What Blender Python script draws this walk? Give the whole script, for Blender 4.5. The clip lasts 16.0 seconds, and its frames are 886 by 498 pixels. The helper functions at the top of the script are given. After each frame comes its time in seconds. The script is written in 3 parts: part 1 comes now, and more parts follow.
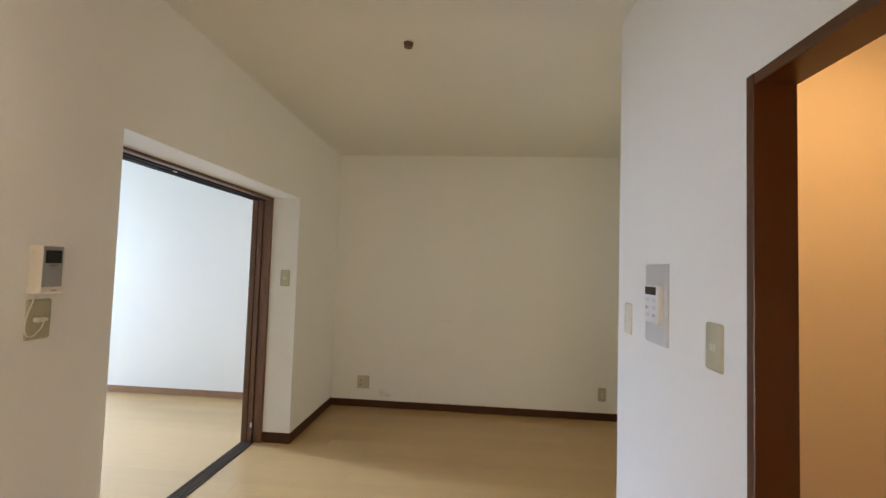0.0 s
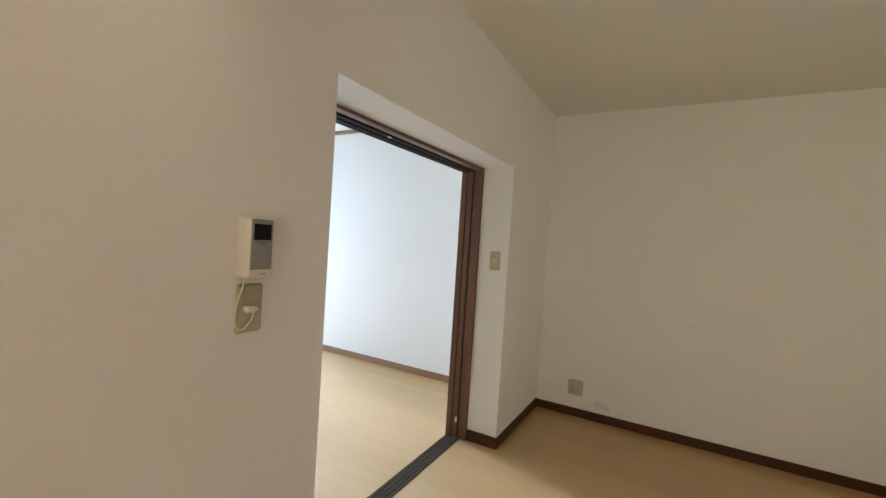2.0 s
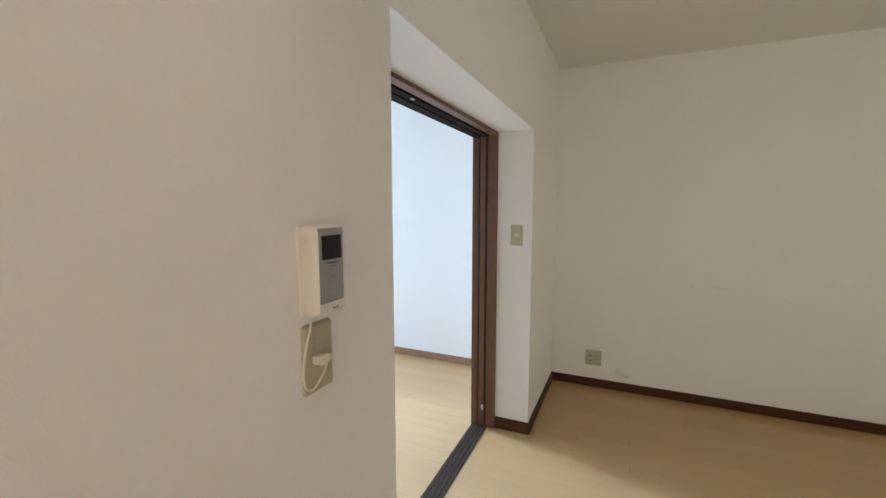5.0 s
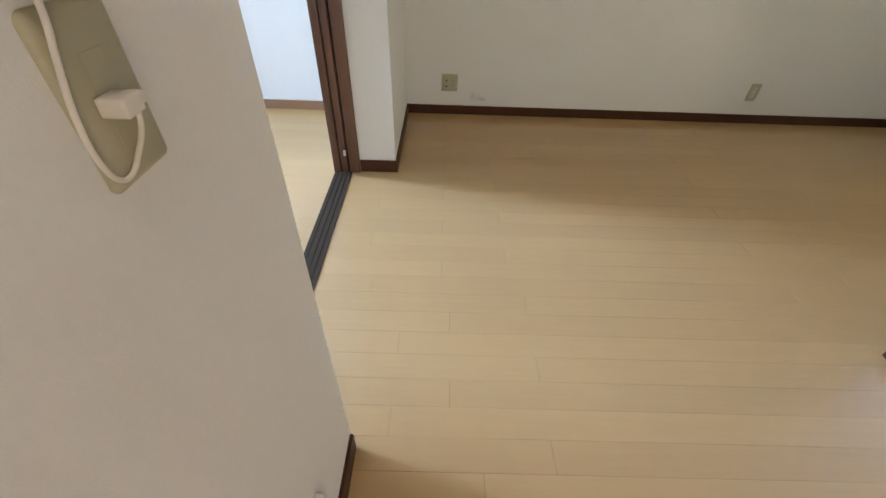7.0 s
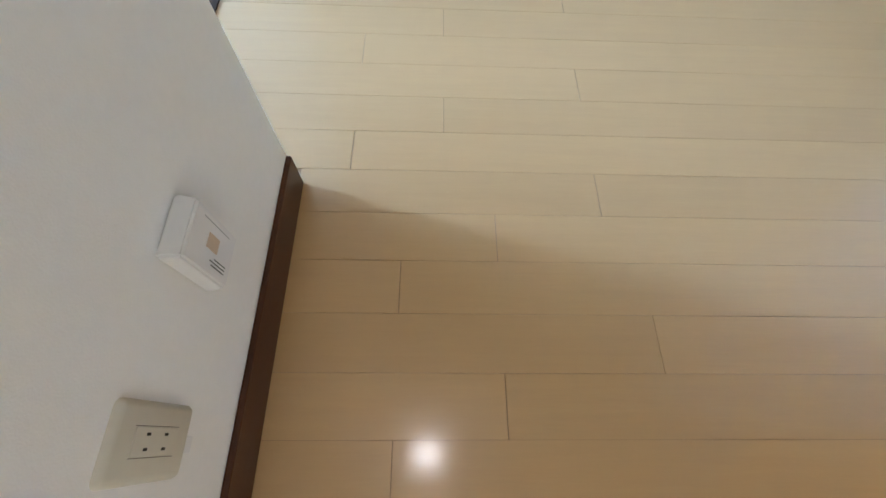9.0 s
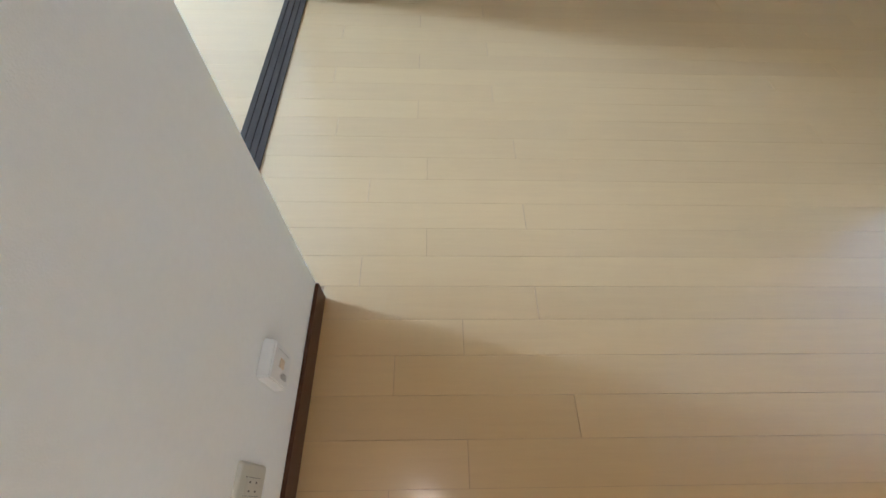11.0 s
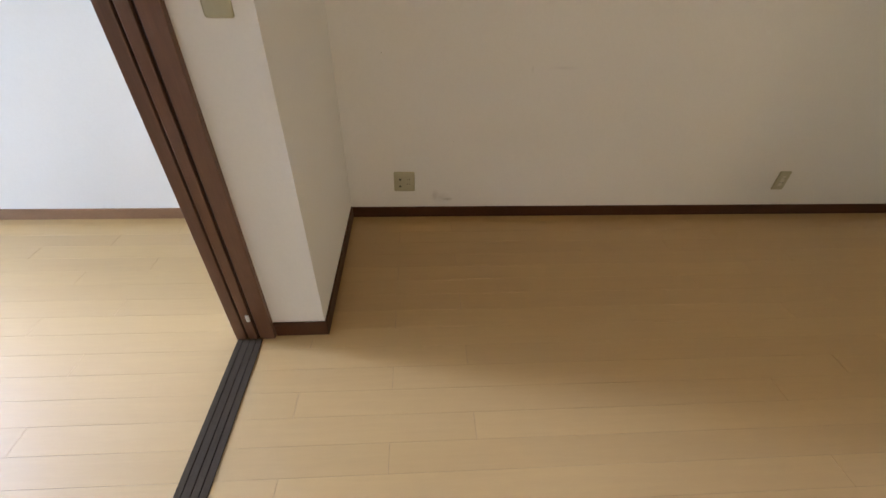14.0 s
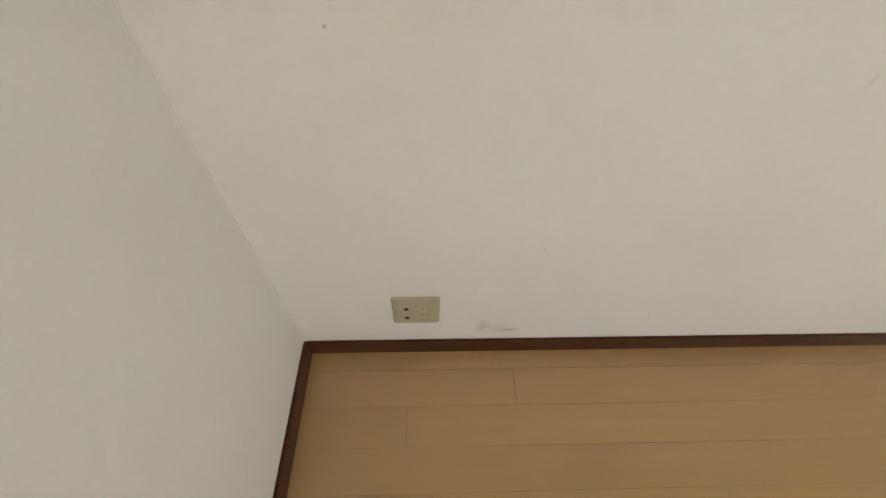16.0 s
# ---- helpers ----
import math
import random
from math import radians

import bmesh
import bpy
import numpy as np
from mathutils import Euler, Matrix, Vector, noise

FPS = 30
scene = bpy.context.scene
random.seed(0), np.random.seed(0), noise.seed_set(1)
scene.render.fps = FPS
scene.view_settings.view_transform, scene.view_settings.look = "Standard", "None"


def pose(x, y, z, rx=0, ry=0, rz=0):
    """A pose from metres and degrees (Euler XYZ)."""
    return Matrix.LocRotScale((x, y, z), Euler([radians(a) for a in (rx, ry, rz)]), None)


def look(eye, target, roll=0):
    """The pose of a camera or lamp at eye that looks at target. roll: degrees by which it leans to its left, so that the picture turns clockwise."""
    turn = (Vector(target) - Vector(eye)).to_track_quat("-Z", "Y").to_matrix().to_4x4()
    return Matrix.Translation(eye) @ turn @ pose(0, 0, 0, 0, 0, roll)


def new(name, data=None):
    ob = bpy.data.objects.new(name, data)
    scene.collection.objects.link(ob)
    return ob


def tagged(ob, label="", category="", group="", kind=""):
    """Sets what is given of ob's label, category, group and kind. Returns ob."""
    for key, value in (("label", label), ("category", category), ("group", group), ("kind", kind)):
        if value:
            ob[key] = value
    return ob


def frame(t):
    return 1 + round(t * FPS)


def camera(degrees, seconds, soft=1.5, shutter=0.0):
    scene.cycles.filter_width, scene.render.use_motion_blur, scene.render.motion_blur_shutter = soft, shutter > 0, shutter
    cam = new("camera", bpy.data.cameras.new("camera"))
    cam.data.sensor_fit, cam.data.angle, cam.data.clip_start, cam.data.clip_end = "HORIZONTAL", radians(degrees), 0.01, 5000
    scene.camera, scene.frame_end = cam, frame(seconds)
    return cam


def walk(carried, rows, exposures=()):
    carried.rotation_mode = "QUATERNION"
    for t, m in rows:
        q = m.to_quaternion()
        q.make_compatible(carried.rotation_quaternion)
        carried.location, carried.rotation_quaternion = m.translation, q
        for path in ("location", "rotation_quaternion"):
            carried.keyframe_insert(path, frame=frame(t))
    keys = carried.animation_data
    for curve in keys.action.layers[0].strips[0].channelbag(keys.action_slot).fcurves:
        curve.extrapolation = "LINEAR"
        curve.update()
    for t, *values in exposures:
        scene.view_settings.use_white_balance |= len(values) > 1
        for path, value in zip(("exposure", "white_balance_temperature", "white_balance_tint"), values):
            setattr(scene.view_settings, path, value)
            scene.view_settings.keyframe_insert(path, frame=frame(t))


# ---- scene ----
cam = camera(94.2, 16.0)
EXPOSURE = [(0.0, 0.02, 6700, 13), (1.0, -0.14, 6800, 13), (2.0, -0.02, 6650, 13.5), (3.0, -0.02, 6250, 13.5), (5.5, 0.27, 5980, 11.5), (7.0, 0.28, 5900, 13),
            (8.0, 0.46, 5350, 9.5), (10.5, 0.48, 5050, 7.5), (11.0, 0.44, 5200, 8.5), (11.5, 0.28, 5700, 10), (12.0, 0.10, 6400, 15), (12.5, -0.04, 6800, 17), (13.5, -0.06, 6800, 19),
            (14.5, 0.40, 6400, 17), (15.0, 0.80, 5850, 13.5), (15.5, 0.84, 5700, 14), (16.0, 0.96, 5700, 14.5)]
PATH = [
    (0, (1.354, -1.418, 1.348), (1.193, 0.573, 1.438), 1.8),
    (0.5, (1.293, -1.271, 1.345), (0.912, 0.692, 1.404), 2.2),
    (1, (1.217, -1.152, 1.353), (0.579, 0.743, 1.39), 2.7),
    (1.5, (1.114, -1.016, 1.364), (0.246, 0.786, 1.359), 3.4),
    (2, (0.946, -0.913, 1.356), (-0.04, 0.826, 1.306), 3.7),
    (2.5, (0.816, -0.892, 1.371), (-0.267, 0.786, 1.281), 3.7),
    (3, (0.82, -0.919, 1.371), (-0.307, 0.729, 1.252), 3.5),
    (5.3, (0.46, -0.734, 1.414), (-0.277, 1.105, 1.138), 0.5),
    (5.5, (0.434, -0.674, 1.408), (-0.247, 1.173, 1.053), 1.0),
    (6, (0.376, -0.621, 1.395), (-0.039, 1.235, 0.776), 1.0),
    (6.5, (0.272, -0.602, 1.366), (0.136, 1.148, 0.407), 1.0),
    (7, (0.272, -0.548, 1.270), (0.290, 0.966, -0.037), 2.1),
    (7.5, (0.301, -0.501, 1.051), (0.356, 0.734, -0.521), 3.2),
    (8, (0.304, -0.469, 0.841), (0.366, 0.487, -0.915), 3.6),
    (8.2, (0.296, -0.466, 0.763), (0.368, 0.415, -1.031), 4.6),
    (10.3, (0.29, -0.467, 0.684), (0.352, 0.353, -1.139), 5.3),
    (10.5, (0.298, -0.467, 0.787), (0.358, 0.415, -1.006), 4.5),
    (11, (0.325, -0.498, 1.058), (0.397, 0.556, -0.64), 3.6),
    (11.5, (0.379, -0.56, 1.238), (0.483, 0.692, -0.318), 3.1),
    (12, (0.415, -0.57, 1.327), (0.569, 0.824, -0.099), 3.1),
    (12.5, (0.43, -0.451, 1.361), (0.623, 1.042, 0.044), 3.1),
    (13, (0.342, -0.207, 1.401), (0.55, 1.327, 0.135), 3.5),
    (13.5, (0.368, 0.068, 1.379), (0.519, 1.637, 0.148), 2.3),
    (14, (0.390, 0.447, 1.362), (0.506, 2.018, 0.130), 1.9),
    (14.5, (0.357, 0.877, 1.365), (0.482, 2.396, 0.069), 2.5),
    (15, (0.404, 1.247, 1.278), (0.48, 2.75, -0.039), 1.1),
    (15.5, (0.372, 1.719, 1.213), (0.425, 3.066, -0.264), 1.1),
    (16, (0.35, 2.003, 1.122), (0.408, 3.229, -0.457), 1.7),
]
walk(cam, [(t, look(e, g, r)) for t, e, g, r in PATH], exposures=EXPOSURE)

# ---- light ----
world = bpy.data.worlds.new("sky")
scene.world = world
world.use_nodes = True
wn = world.node_tree.nodes
sky = wn.new("ShaderNodeTexSky")
sky.sky_type, sky.sun_disc = "NISHITA", False
sky.sun_elevation, sky.sun_rotation = radians(20), radians(285)
world.node_tree.links.new(sky.outputs[0], wn["Background"].inputs[0])
wn["Background"].inputs[1].default_value = 0.10


def area_lamp(name, m, sx, sy, power, color, spread=180):
    data = bpy.data.lights.new(name, "AREA")
    data.shape, data.size, data.size_y, data.energy, data.color = "RECTANGLE", sx, sy, power, color
    data.spread = radians(spread)
    ob = new(name, data)
    ob.matrix_world = m
    return ob


# plan, metres: y along the doorway wall, x across the room
YB = 2.507           # back wall
YP = 1.619           # far side of the doorway; its near side is y = 0
HEAD = 1.842         # doorway height
XN = 0.030           # near stretch of the doorway wall stands proud of the pier
XJ, XT = -0.207, -0.357   # room side and far side of the door frame
XP, YE = 1.958, 0.377     # partition face and its end
XR = 4.17            # far right wall
H, HL = 2.425, 2.475  # ceilings
YS = -3.2            # rear wall
XW, YL = -3.3, -1.3  # window wall and rear wall of the next room
WY0, WY1, WZ0, WZ1 = 0.80, 2.46, 0.06, 2.05  # window of the next room
RX0, RX1, RZ0, RZ1 = 1.00, 1.92, 0.08, 1.15  # rear window, unseen, added as an opening for fill light
EY0, EY1, EZ0, EZ1 = 0.43, 1.05, 1.05, 1.95  # window of the recess, unseen, placed there for fill light
DY0, DY1, DH = -1.21, -0.475, 1.772        # side doorway clear opening
PT = 0.084                                 # partition thickness
BH, BT = 0.067, 0.009                      # baseboard

sun = bpy.data.lights.new("sun", "SUN")
sun.energy, sun.angle, sun.color = 5.2, radians(10), (0.475, 0.635, 1.0)
SUN_UP = 20.0   # hazy low sun, degrees above the horizon
new("sun", sun).matrix_world = look((-8, 1.88, 8 * 1.025 * math.tan(radians(SUN_UP))), (0, 0, 0))
area_lamp("window_daylight", look((XW - 0.13, (WY0 + WY1) / 2, (WZ0 + WZ1) / 2), (0, (WY0 + WY1) / 2, (WZ0 + WZ1) / 2)),
          WY1 - WY0 - 0.1, WZ1 - WZ0 - 0.1, 50, (0.58, 0.77, 1.0))
# warm fill added from behind to brighten the near wall; no known source
area_lamp("rear_fill_light", look(((RX0 + RX1) / 2, YS - 0.10, (RZ0 + RZ1) / 2), ((RX0 + RX1) / 2, 0, (RZ0 + RZ1) / 2)),
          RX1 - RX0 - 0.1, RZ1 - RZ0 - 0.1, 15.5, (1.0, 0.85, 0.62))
# second fill, added on the recess side for the pier and back wall
area_lamp("recess_fill_light", look((XR + 0.10, (EY0 + EY1) / 2, (EZ0 + EZ1) / 2), (0, (EY0 + EY1) / 2, (EZ0 + EZ1) / 2)),
          EY1 - EY0 - 0.1, EZ1 - EZ0 - 0.1, 9.0, (1.0, 0.92, 0.64))
# fixed lamp added for a torch carried with the camera; gives the floor glare
area_lamp("torch_standin_light", look((0.30, -0.56, H - 0.035), (0.30, -0.561, 0)), 0.13, 0.13, 0.5, (1.0, 0.80, 0.62), 75)
area_lamp("hall_lamp_light", look((2.65, -0.35, H - 0.085), (2.65, -0.351, 0)), 0.25, 0.25, 7.2, (1.0, 0.49, 0.16))

# ---- materials ----


def material(name, color, rough=0.5, metal=0.0, var=0.06, scale=6.0, fine=60.0, bump=0.05, bump_scale=300.0, stretch=(1, 1, 1), coat=0.0, spec=0.5):
    """A surface with colour variation at two scales and fine relief, in object space metres."""
    m = bpy.data.materials.new(name)
    m.use_nodes = True
    nt = m.node_tree
    n, link = nt.nodes, nt.links.new
    b = n["Principled BSDF"]
    geo = n.new("ShaderNodeNewGeometry")
    mp = n.new("ShaderNodeMapping")
    mp.inputs["Scale"].default_value = stretch
    link(geo.outputs["Position"], mp.inputs["Vector"])
    big, small, rel = n.new("ShaderNodeTexNoise"), n.new("ShaderNodeTexNoise"), n.new("ShaderNodeTexNoise")
    for tex, sc in ((big, scale), (small, fine), (rel, bump_scale)):
        tex.inputs["Scale"].default_value = sc
        tex.inputs["Detail"].default_value = 4
        link(mp.outputs[0], tex.inputs["Vector"])
    add = n.new("ShaderNodeMath")
    add.operation = "ADD"
    link(big.outputs[0], add.inputs[0])
    link(small.outputs[0], add.inputs[1])
    ramp = n.new("ShaderNodeMapRange")
    ramp.inputs["From Min"].default_value, ramp.inputs["From Max"].default_value = 0.6, 1.4
    ramp.inputs["To Min"].default_value, ramp.inputs["To Max"].default_value = 1 - var, 1 + var
    link(add.outputs[0], ramp.inputs["Value"])
    mul = n.new("ShaderNodeVectorMath")
    mul.operation = "SCALE"
    mul.inputs[0].default_value = color
    link(ramp.outputs[0], mul.inputs["Scale"])
    link(mul.outputs[0], b.inputs["Base Color"])
    rr = n.new("ShaderNodeMapRange")
    rr.inputs["To Min"].default_value, rr.inputs["To Max"].default_value = rough - 0.06, rough + 0.06
    link(big.outputs[0], rr.inputs["Value"])
    link(rr.outputs[0], b.inputs["Roughness"])
    b.inputs["Metallic"].default_value = metal
    b.inputs["Coat Weight"].default_value = coat
    b.inputs["Coat Roughness"].default_value = 0.12
    b.inputs["Specular IOR Level"].default_value = spec
    if bump:
        bp = n.new("ShaderNodeBump")
        bp.inputs["Strength"].default_value, bp.inputs["Distance"].default_value = bump, 0.002
        link(rel.outputs[0], bp.inputs["Height"])
        link(bp.outputs[0], b.inputs["Normal"])
    return m


def plank_material(name, color):
    """Light wood laminate: each plank has its own tone, fine grain along its length."""
    m = bpy.data.materials.new(name)
    m.use_nodes = True
    n, link = m.node_tree.nodes, m.node_tree.links.new
    b = n["Principled BSDF"]
    geo, info = n.new("ShaderNodeNewGeometry"), n.new("ShaderNodeObjectInfo")
    shift = n.new("ShaderNodeVectorMath")
    shift.operation = "MULTIPLY_ADD"
    link(info.outputs["Random"], shift.inputs[0])
    shift.inputs[1].default_value = (7, 13, 3)
    link(geo.outputs["Position"], shift.inputs[2])
    mp = n.new("ShaderNodeMapping")
    mp.inputs["Scale"].default_value = (0.9, 14, 14)
    link(shift.outputs[0], mp.inputs["Vector"])
    grain, pores, cloud = n.new("ShaderNodeTexNoise"), n.new("ShaderNodeTexNoise"), n.new("ShaderNodeTexNoise")
    grain.inputs["Scale"].default_value, grain.inputs["Detail"].default_value = 4, 6
    grain.inputs["Distortion"].default_value = 0.6
    pores.inputs["Scale"].default_value, pores.inputs["Detail"].default_value = 26, 3
    cloud.inputs["Scale"].default_value = 1.7
    link(mp.outputs[0], grain.inputs["Vector"])
    link(mp.outputs[0], pores.inputs["Vector"])
    link(geo.outputs["Position"], cloud.inputs["Vector"])
    total = n.new("ShaderNodeMath")
    total.operation = "MULTIPLY_ADD"
    link(grain.outputs[0], total.inputs[0])
    total.inputs[1].default_value = 0.10
    tone = n.new("ShaderNodeMath")
    tone.operation = "MULTIPLY_ADD"
    link(info.outputs["Random"], tone.inputs[0])
    tone.inputs[1].default_value, tone.inputs[2].default_value = 0.07, 0.85
    link(tone.outputs[0], total.inputs[2])
    t2 = n.new("ShaderNodeMath")
    t2.operation = "MULTIPLY_ADD"
    link(pores.outputs[0], t2.inputs[0])
    t2.inputs[1].default_value = 0.06
    link(total.outputs[0], t2.inputs[2])
    mul = n.new("ShaderNodeVectorMath")
    mul.operation = "SCALE"
    mul.inputs[0].default_value = color
    link(t2.outputs[0], mul.inputs["Scale"])
    link(mul.outputs[0], b.inputs["Base Color"])
    rr = n.new("ShaderNodeMapRange")
    rr.inputs["To Min"].default_value, rr.inputs["To Max"].default_value = 0.32, 0.46
    b.inputs["Coat Weight"].default_value = 0.7
    wax = n.new("ShaderNodeMapRange")   # each plank keeps its own share of polish
    wax.inputs["To Min"].default_value, wax.inputs["To Max"].default_value = 0.10, 0.22
    link(info.outputs["Random"], wax.inputs["Value"])
    link(wax.outputs[0], b.inputs["Coat Roughness"])
    link(cloud.outputs[0], rr.inputs["Value"])
    link(rr.outputs[0], b.inputs["Roughness"])
    bp = n.new("ShaderNodeBump")
    bp.inputs["Strength"].default_value, bp.inputs["Distance"].default_value = 0.12, 0.001
    link(pores.outputs[0], bp.inputs["Height"])
    link(bp.outputs[0], b.inputs["Normal"])
    sheen = n.new("ShaderNodeBump")   # the lacquer follows the grain faintly
    sheen.inputs["Strength"].default_value, sheen.inputs["Distance"].default_value = 0.10, 0.001
    link(grain.outputs[0], sheen.inputs["Height"])
    link(sheen.outputs[0], b.inputs["Coat Normal"])
    return m


def glow(name, color, strength):
    m = bpy.data.materials.new(name)
    m.use_nodes = True
    b = m.node_tree.nodes["Principled BSDF"]
    b.inputs["Base Color"].default_value = (0.8, 0.8, 0.8, 1)
    b.inputs["Emission Color"].default_value = (*color, 1)
    b.inputs["Emission Strength"].default_value = strength
    return m


PAPER = material("white_wallpaper", (0.85, 0.838, 0.80), 0.75, var=0.02, scale=1.3, fine=90, bump=0.16, bump_scale=520)


def scuffs(m, spots):
    """Grey-brown scuffs on a papered wall: (x, z, half width, half height, strength)."""
    n, link = m.node_tree.nodes, m.node_tree.links.new
    b = n["Principled BSDF"]
    color = b.inputs["Base Color"].links[0].from_socket
    geo, grit = n.new("ShaderNodeNewGeometry"), n.new("ShaderNodeTexNoise")
    grit.inputs["Scale"].default_value, grit.inputs["Detail"].default_value = 45, 5
    link(geo.outputs["Position"], grit.inputs["Vector"])
    for x, z, rx, rz, strength in spots:
        sub, mul = n.new("ShaderNodeVectorMath"), n.new("ShaderNodeVectorMath")
        sub.operation, mul.operation = "SUBTRACT", "MULTIPLY"
        link(geo.outputs["Position"], sub.inputs[0])
        sub.inputs[1].default_value = (x, YB, z)
        link(sub.outputs[0], mul.inputs[0])
        mul.inputs[1].default_value = (1 / rx, 0, 1 / rz)
        ln, fall, prod = n.new("ShaderNodeVectorMath"), n.new("ShaderNodeMapRange"), n.new("ShaderNodeMath")
        ln.operation, prod.operation = "LENGTH", "MULTIPLY"
        link(mul.outputs[0], ln.inputs[0])
        fall.inputs["To Min"].default_value, fall.inputs["To Max"].default_value = strength, 0
        link(ln.outputs["Value"], fall.inputs["Value"])
        link(fall.outputs[0], prod.inputs[0])
        link(grit.outputs[0], prod.inputs[1])
        mix = n.new("ShaderNodeMix")
        mix.data_type = "RGBA"
        link(prod.outputs[0], mix.inputs[0])
        link(color, mix.inputs[6])
        mix.inputs[7].default_value = (0.22, 0.18, 0.13, 1)
        color = mix.outputs[2]
    link(color, b.inputs["Base Color"])
    return m


PAPERN = scuffs(material("white_wallpaper_scuffed", (0.85, 0.838, 0.80), 0.75, var=0.02, scale=1.3, fine=90, bump=0.16, bump_scale=520),
                [(0.555, 0.116, 0.035, 0.012, 0.9), (0.485, 0.145, 0.020, 0.040, 0.5), (0.52, 0.125, 0.07, 0.04, 0.35), (0.946, 0.834, 0.006, 0.025, 0.28),
                 (1.10, 0.843, 0.10, 0.010, 0.22), (0.227, 0.899, 0.003, 0.003, 1.6), (0.58, 0.47, 0.0025, 0.0025, 1.2), (0.90, 0.50, 0.3, 0.15, 0.08)])
CEIL = material("ceiling_paper", (0.80, 0.785, 0.71), 0.8, var=0.02, scale=1.1, fine=70, bump=0.2, bump_scale=400)
PLANK = plank_material("maple_laminate", (0.548, 0.352, 0.143))
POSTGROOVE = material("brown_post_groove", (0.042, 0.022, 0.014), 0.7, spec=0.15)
SUB = material("joint_shadow_board", (0.30, 0.19, 0.09), 0.8)
DARK = material("dark_brown_baseboard", (0.066, 0.023, 0.008), 0.42, spec=0.3, var=0.25, scale=4, fine=40, stretch=(1, 1, 6), bump=0.05)
MID = material("brown_baseboard", (0.30, 0.165, 0.09), 0.45, var=0.15, scale=4, fine=40, stretch=(1, 1, 6))
FRAME = material("brown_door_frame", (0.145, 0.066, 0.034), 0.42, var=0.18, scale=5, fine=30, stretch=(6, 6, 0.5), bump=0.08, bump_scale=120)
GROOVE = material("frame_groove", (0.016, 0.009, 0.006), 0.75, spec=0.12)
GLOSSWOOD = material("varnished_red_brown_wood", (0.088, 0.026, 0.004), 0.34, var=0.10, scale=5, fine=28, stretch=(7, 7, 0.5), bump=0.04, bump_scale=90, coat=0.10)
TRACK = material("charcoal_threshold", (0.060, 0.043, 0.027), 0.75, spec=0.04, var=0.2, scale=5, fine=60, stretch=(10, 1, 1), bump=0.1, bump_scale=150)
BEIGE = material("yellowed_beige_plastic", (0.47, 0.44, 0.30), 0.38, var=0.04, scale=12, bump=0.02)
IVORY = material("ivory_plastic", (0.62, 0.58, 0.47), 0.35, var=0.03, scale=12, bump=0.02)
CREAM = material("cream_plastic", (0.78, 0.735, 0.66), 0.38, var=0.03, scale=12, bump=0.04)
PALE = material("pale_grey_plastic", (0.66, 0.67, 0.68), 0.4, var=0.02, scale=12, bump=0.02)
WHITE = material("white_plastic", (0.78, 0.77, 0.76), 0.35, var=0.02, scale=12, bump=0.02)
GREYP = material("silver_grey_plastic", (0.31, 0.32, 0.32), 0.4, var=0.05, scale=20, bump=0.04)
SILVER = material("pale_grey_plate", (0.56, 0.56, 0.55), 0.4, var=0.03, scale=12, bump=0.03)
SCREEN = material("black_screen", (0.008, 0.008, 0.010), 0.12, var=0.05, bump=0)
INK = material("grey_print", (0.10, 0.10, 0.10), 0.6, bump=0)
HOLE = material("dark_slot", (0.030, 0.026, 0.022), 0.7, bump=0)
TAN = material("tan_label", (0.60, 0.46, 0.32), 0.6, bump=0)
GREEN = material("green_lamp", (0.05, 0.35, 0.10), 0.3, bump=0)
RED = material("red_mark", (0.45, 0.05, 0.04), 0.5, bump=0)
STEEL = material("brushed_metal", (0.62, 0.60, 0.56), 0.35, metal=0.9, var=0.05, bump=0.02)
ALU = material("window_aluminium", (0.45, 0.45, 0.45), 0.4, metal=0.8, var=0.04, bump=0.02)
BROWNCAP = material("brown_rosette_cap", (0.16, 0.10, 0.05), 0.4, var=0.1, bump=0.03)
HALLGLOW = glow("hall_lamp_shade", (1.0, 0.55, 0.20), 4.0)
# glow of the added lamp, mirrored in the floor as the torch spot
TORCHGLOW = glow("torch_standin_glow", (1.0, 0.88, 0.74), 5.0)
GLASS = bpy.data.materials.new("window_glass")
GLASS.use_nodes = True
GLASS.node_tree.nodes["Principled BSDF"].inputs["Transmission Weight"].default_value = 1.0
GLASS.node_tree.nodes["Principled BSDF"].inputs["Roughness"].default_value = 0.0

# ---- builders ----


def box(bm, x0, x1, y0, y1, z0, z1):
    m = Matrix.LocRotScale(((x0 + x1) / 2, (y0 + y1) / 2, (z0 + z1) / 2), None, (abs(x1 - x0), abs(y1 - y0), abs(z1 - z0)))
    return bmesh.ops.create_cube(bm, size=1, matrix=m)["verts"]


def boxes(*spans, bevel=0.0, segments=2):
    bm = bmesh.new()
    for s in spans:
        box(bm, *s)
    if bevel:
        bmesh.ops.bevel(bm, geom=bm.edges[:], offset=bevel, segments=segments, affect="EDGES", profile=0.5)
    return bm


def cyl(bm, r0, r1, depth, m, segments=24):
    return bmesh.ops.create_cone(bm, cap_ends=True, segments=segments, radius1=r0, radius2=r1, depth=depth, matrix=m)["verts"]


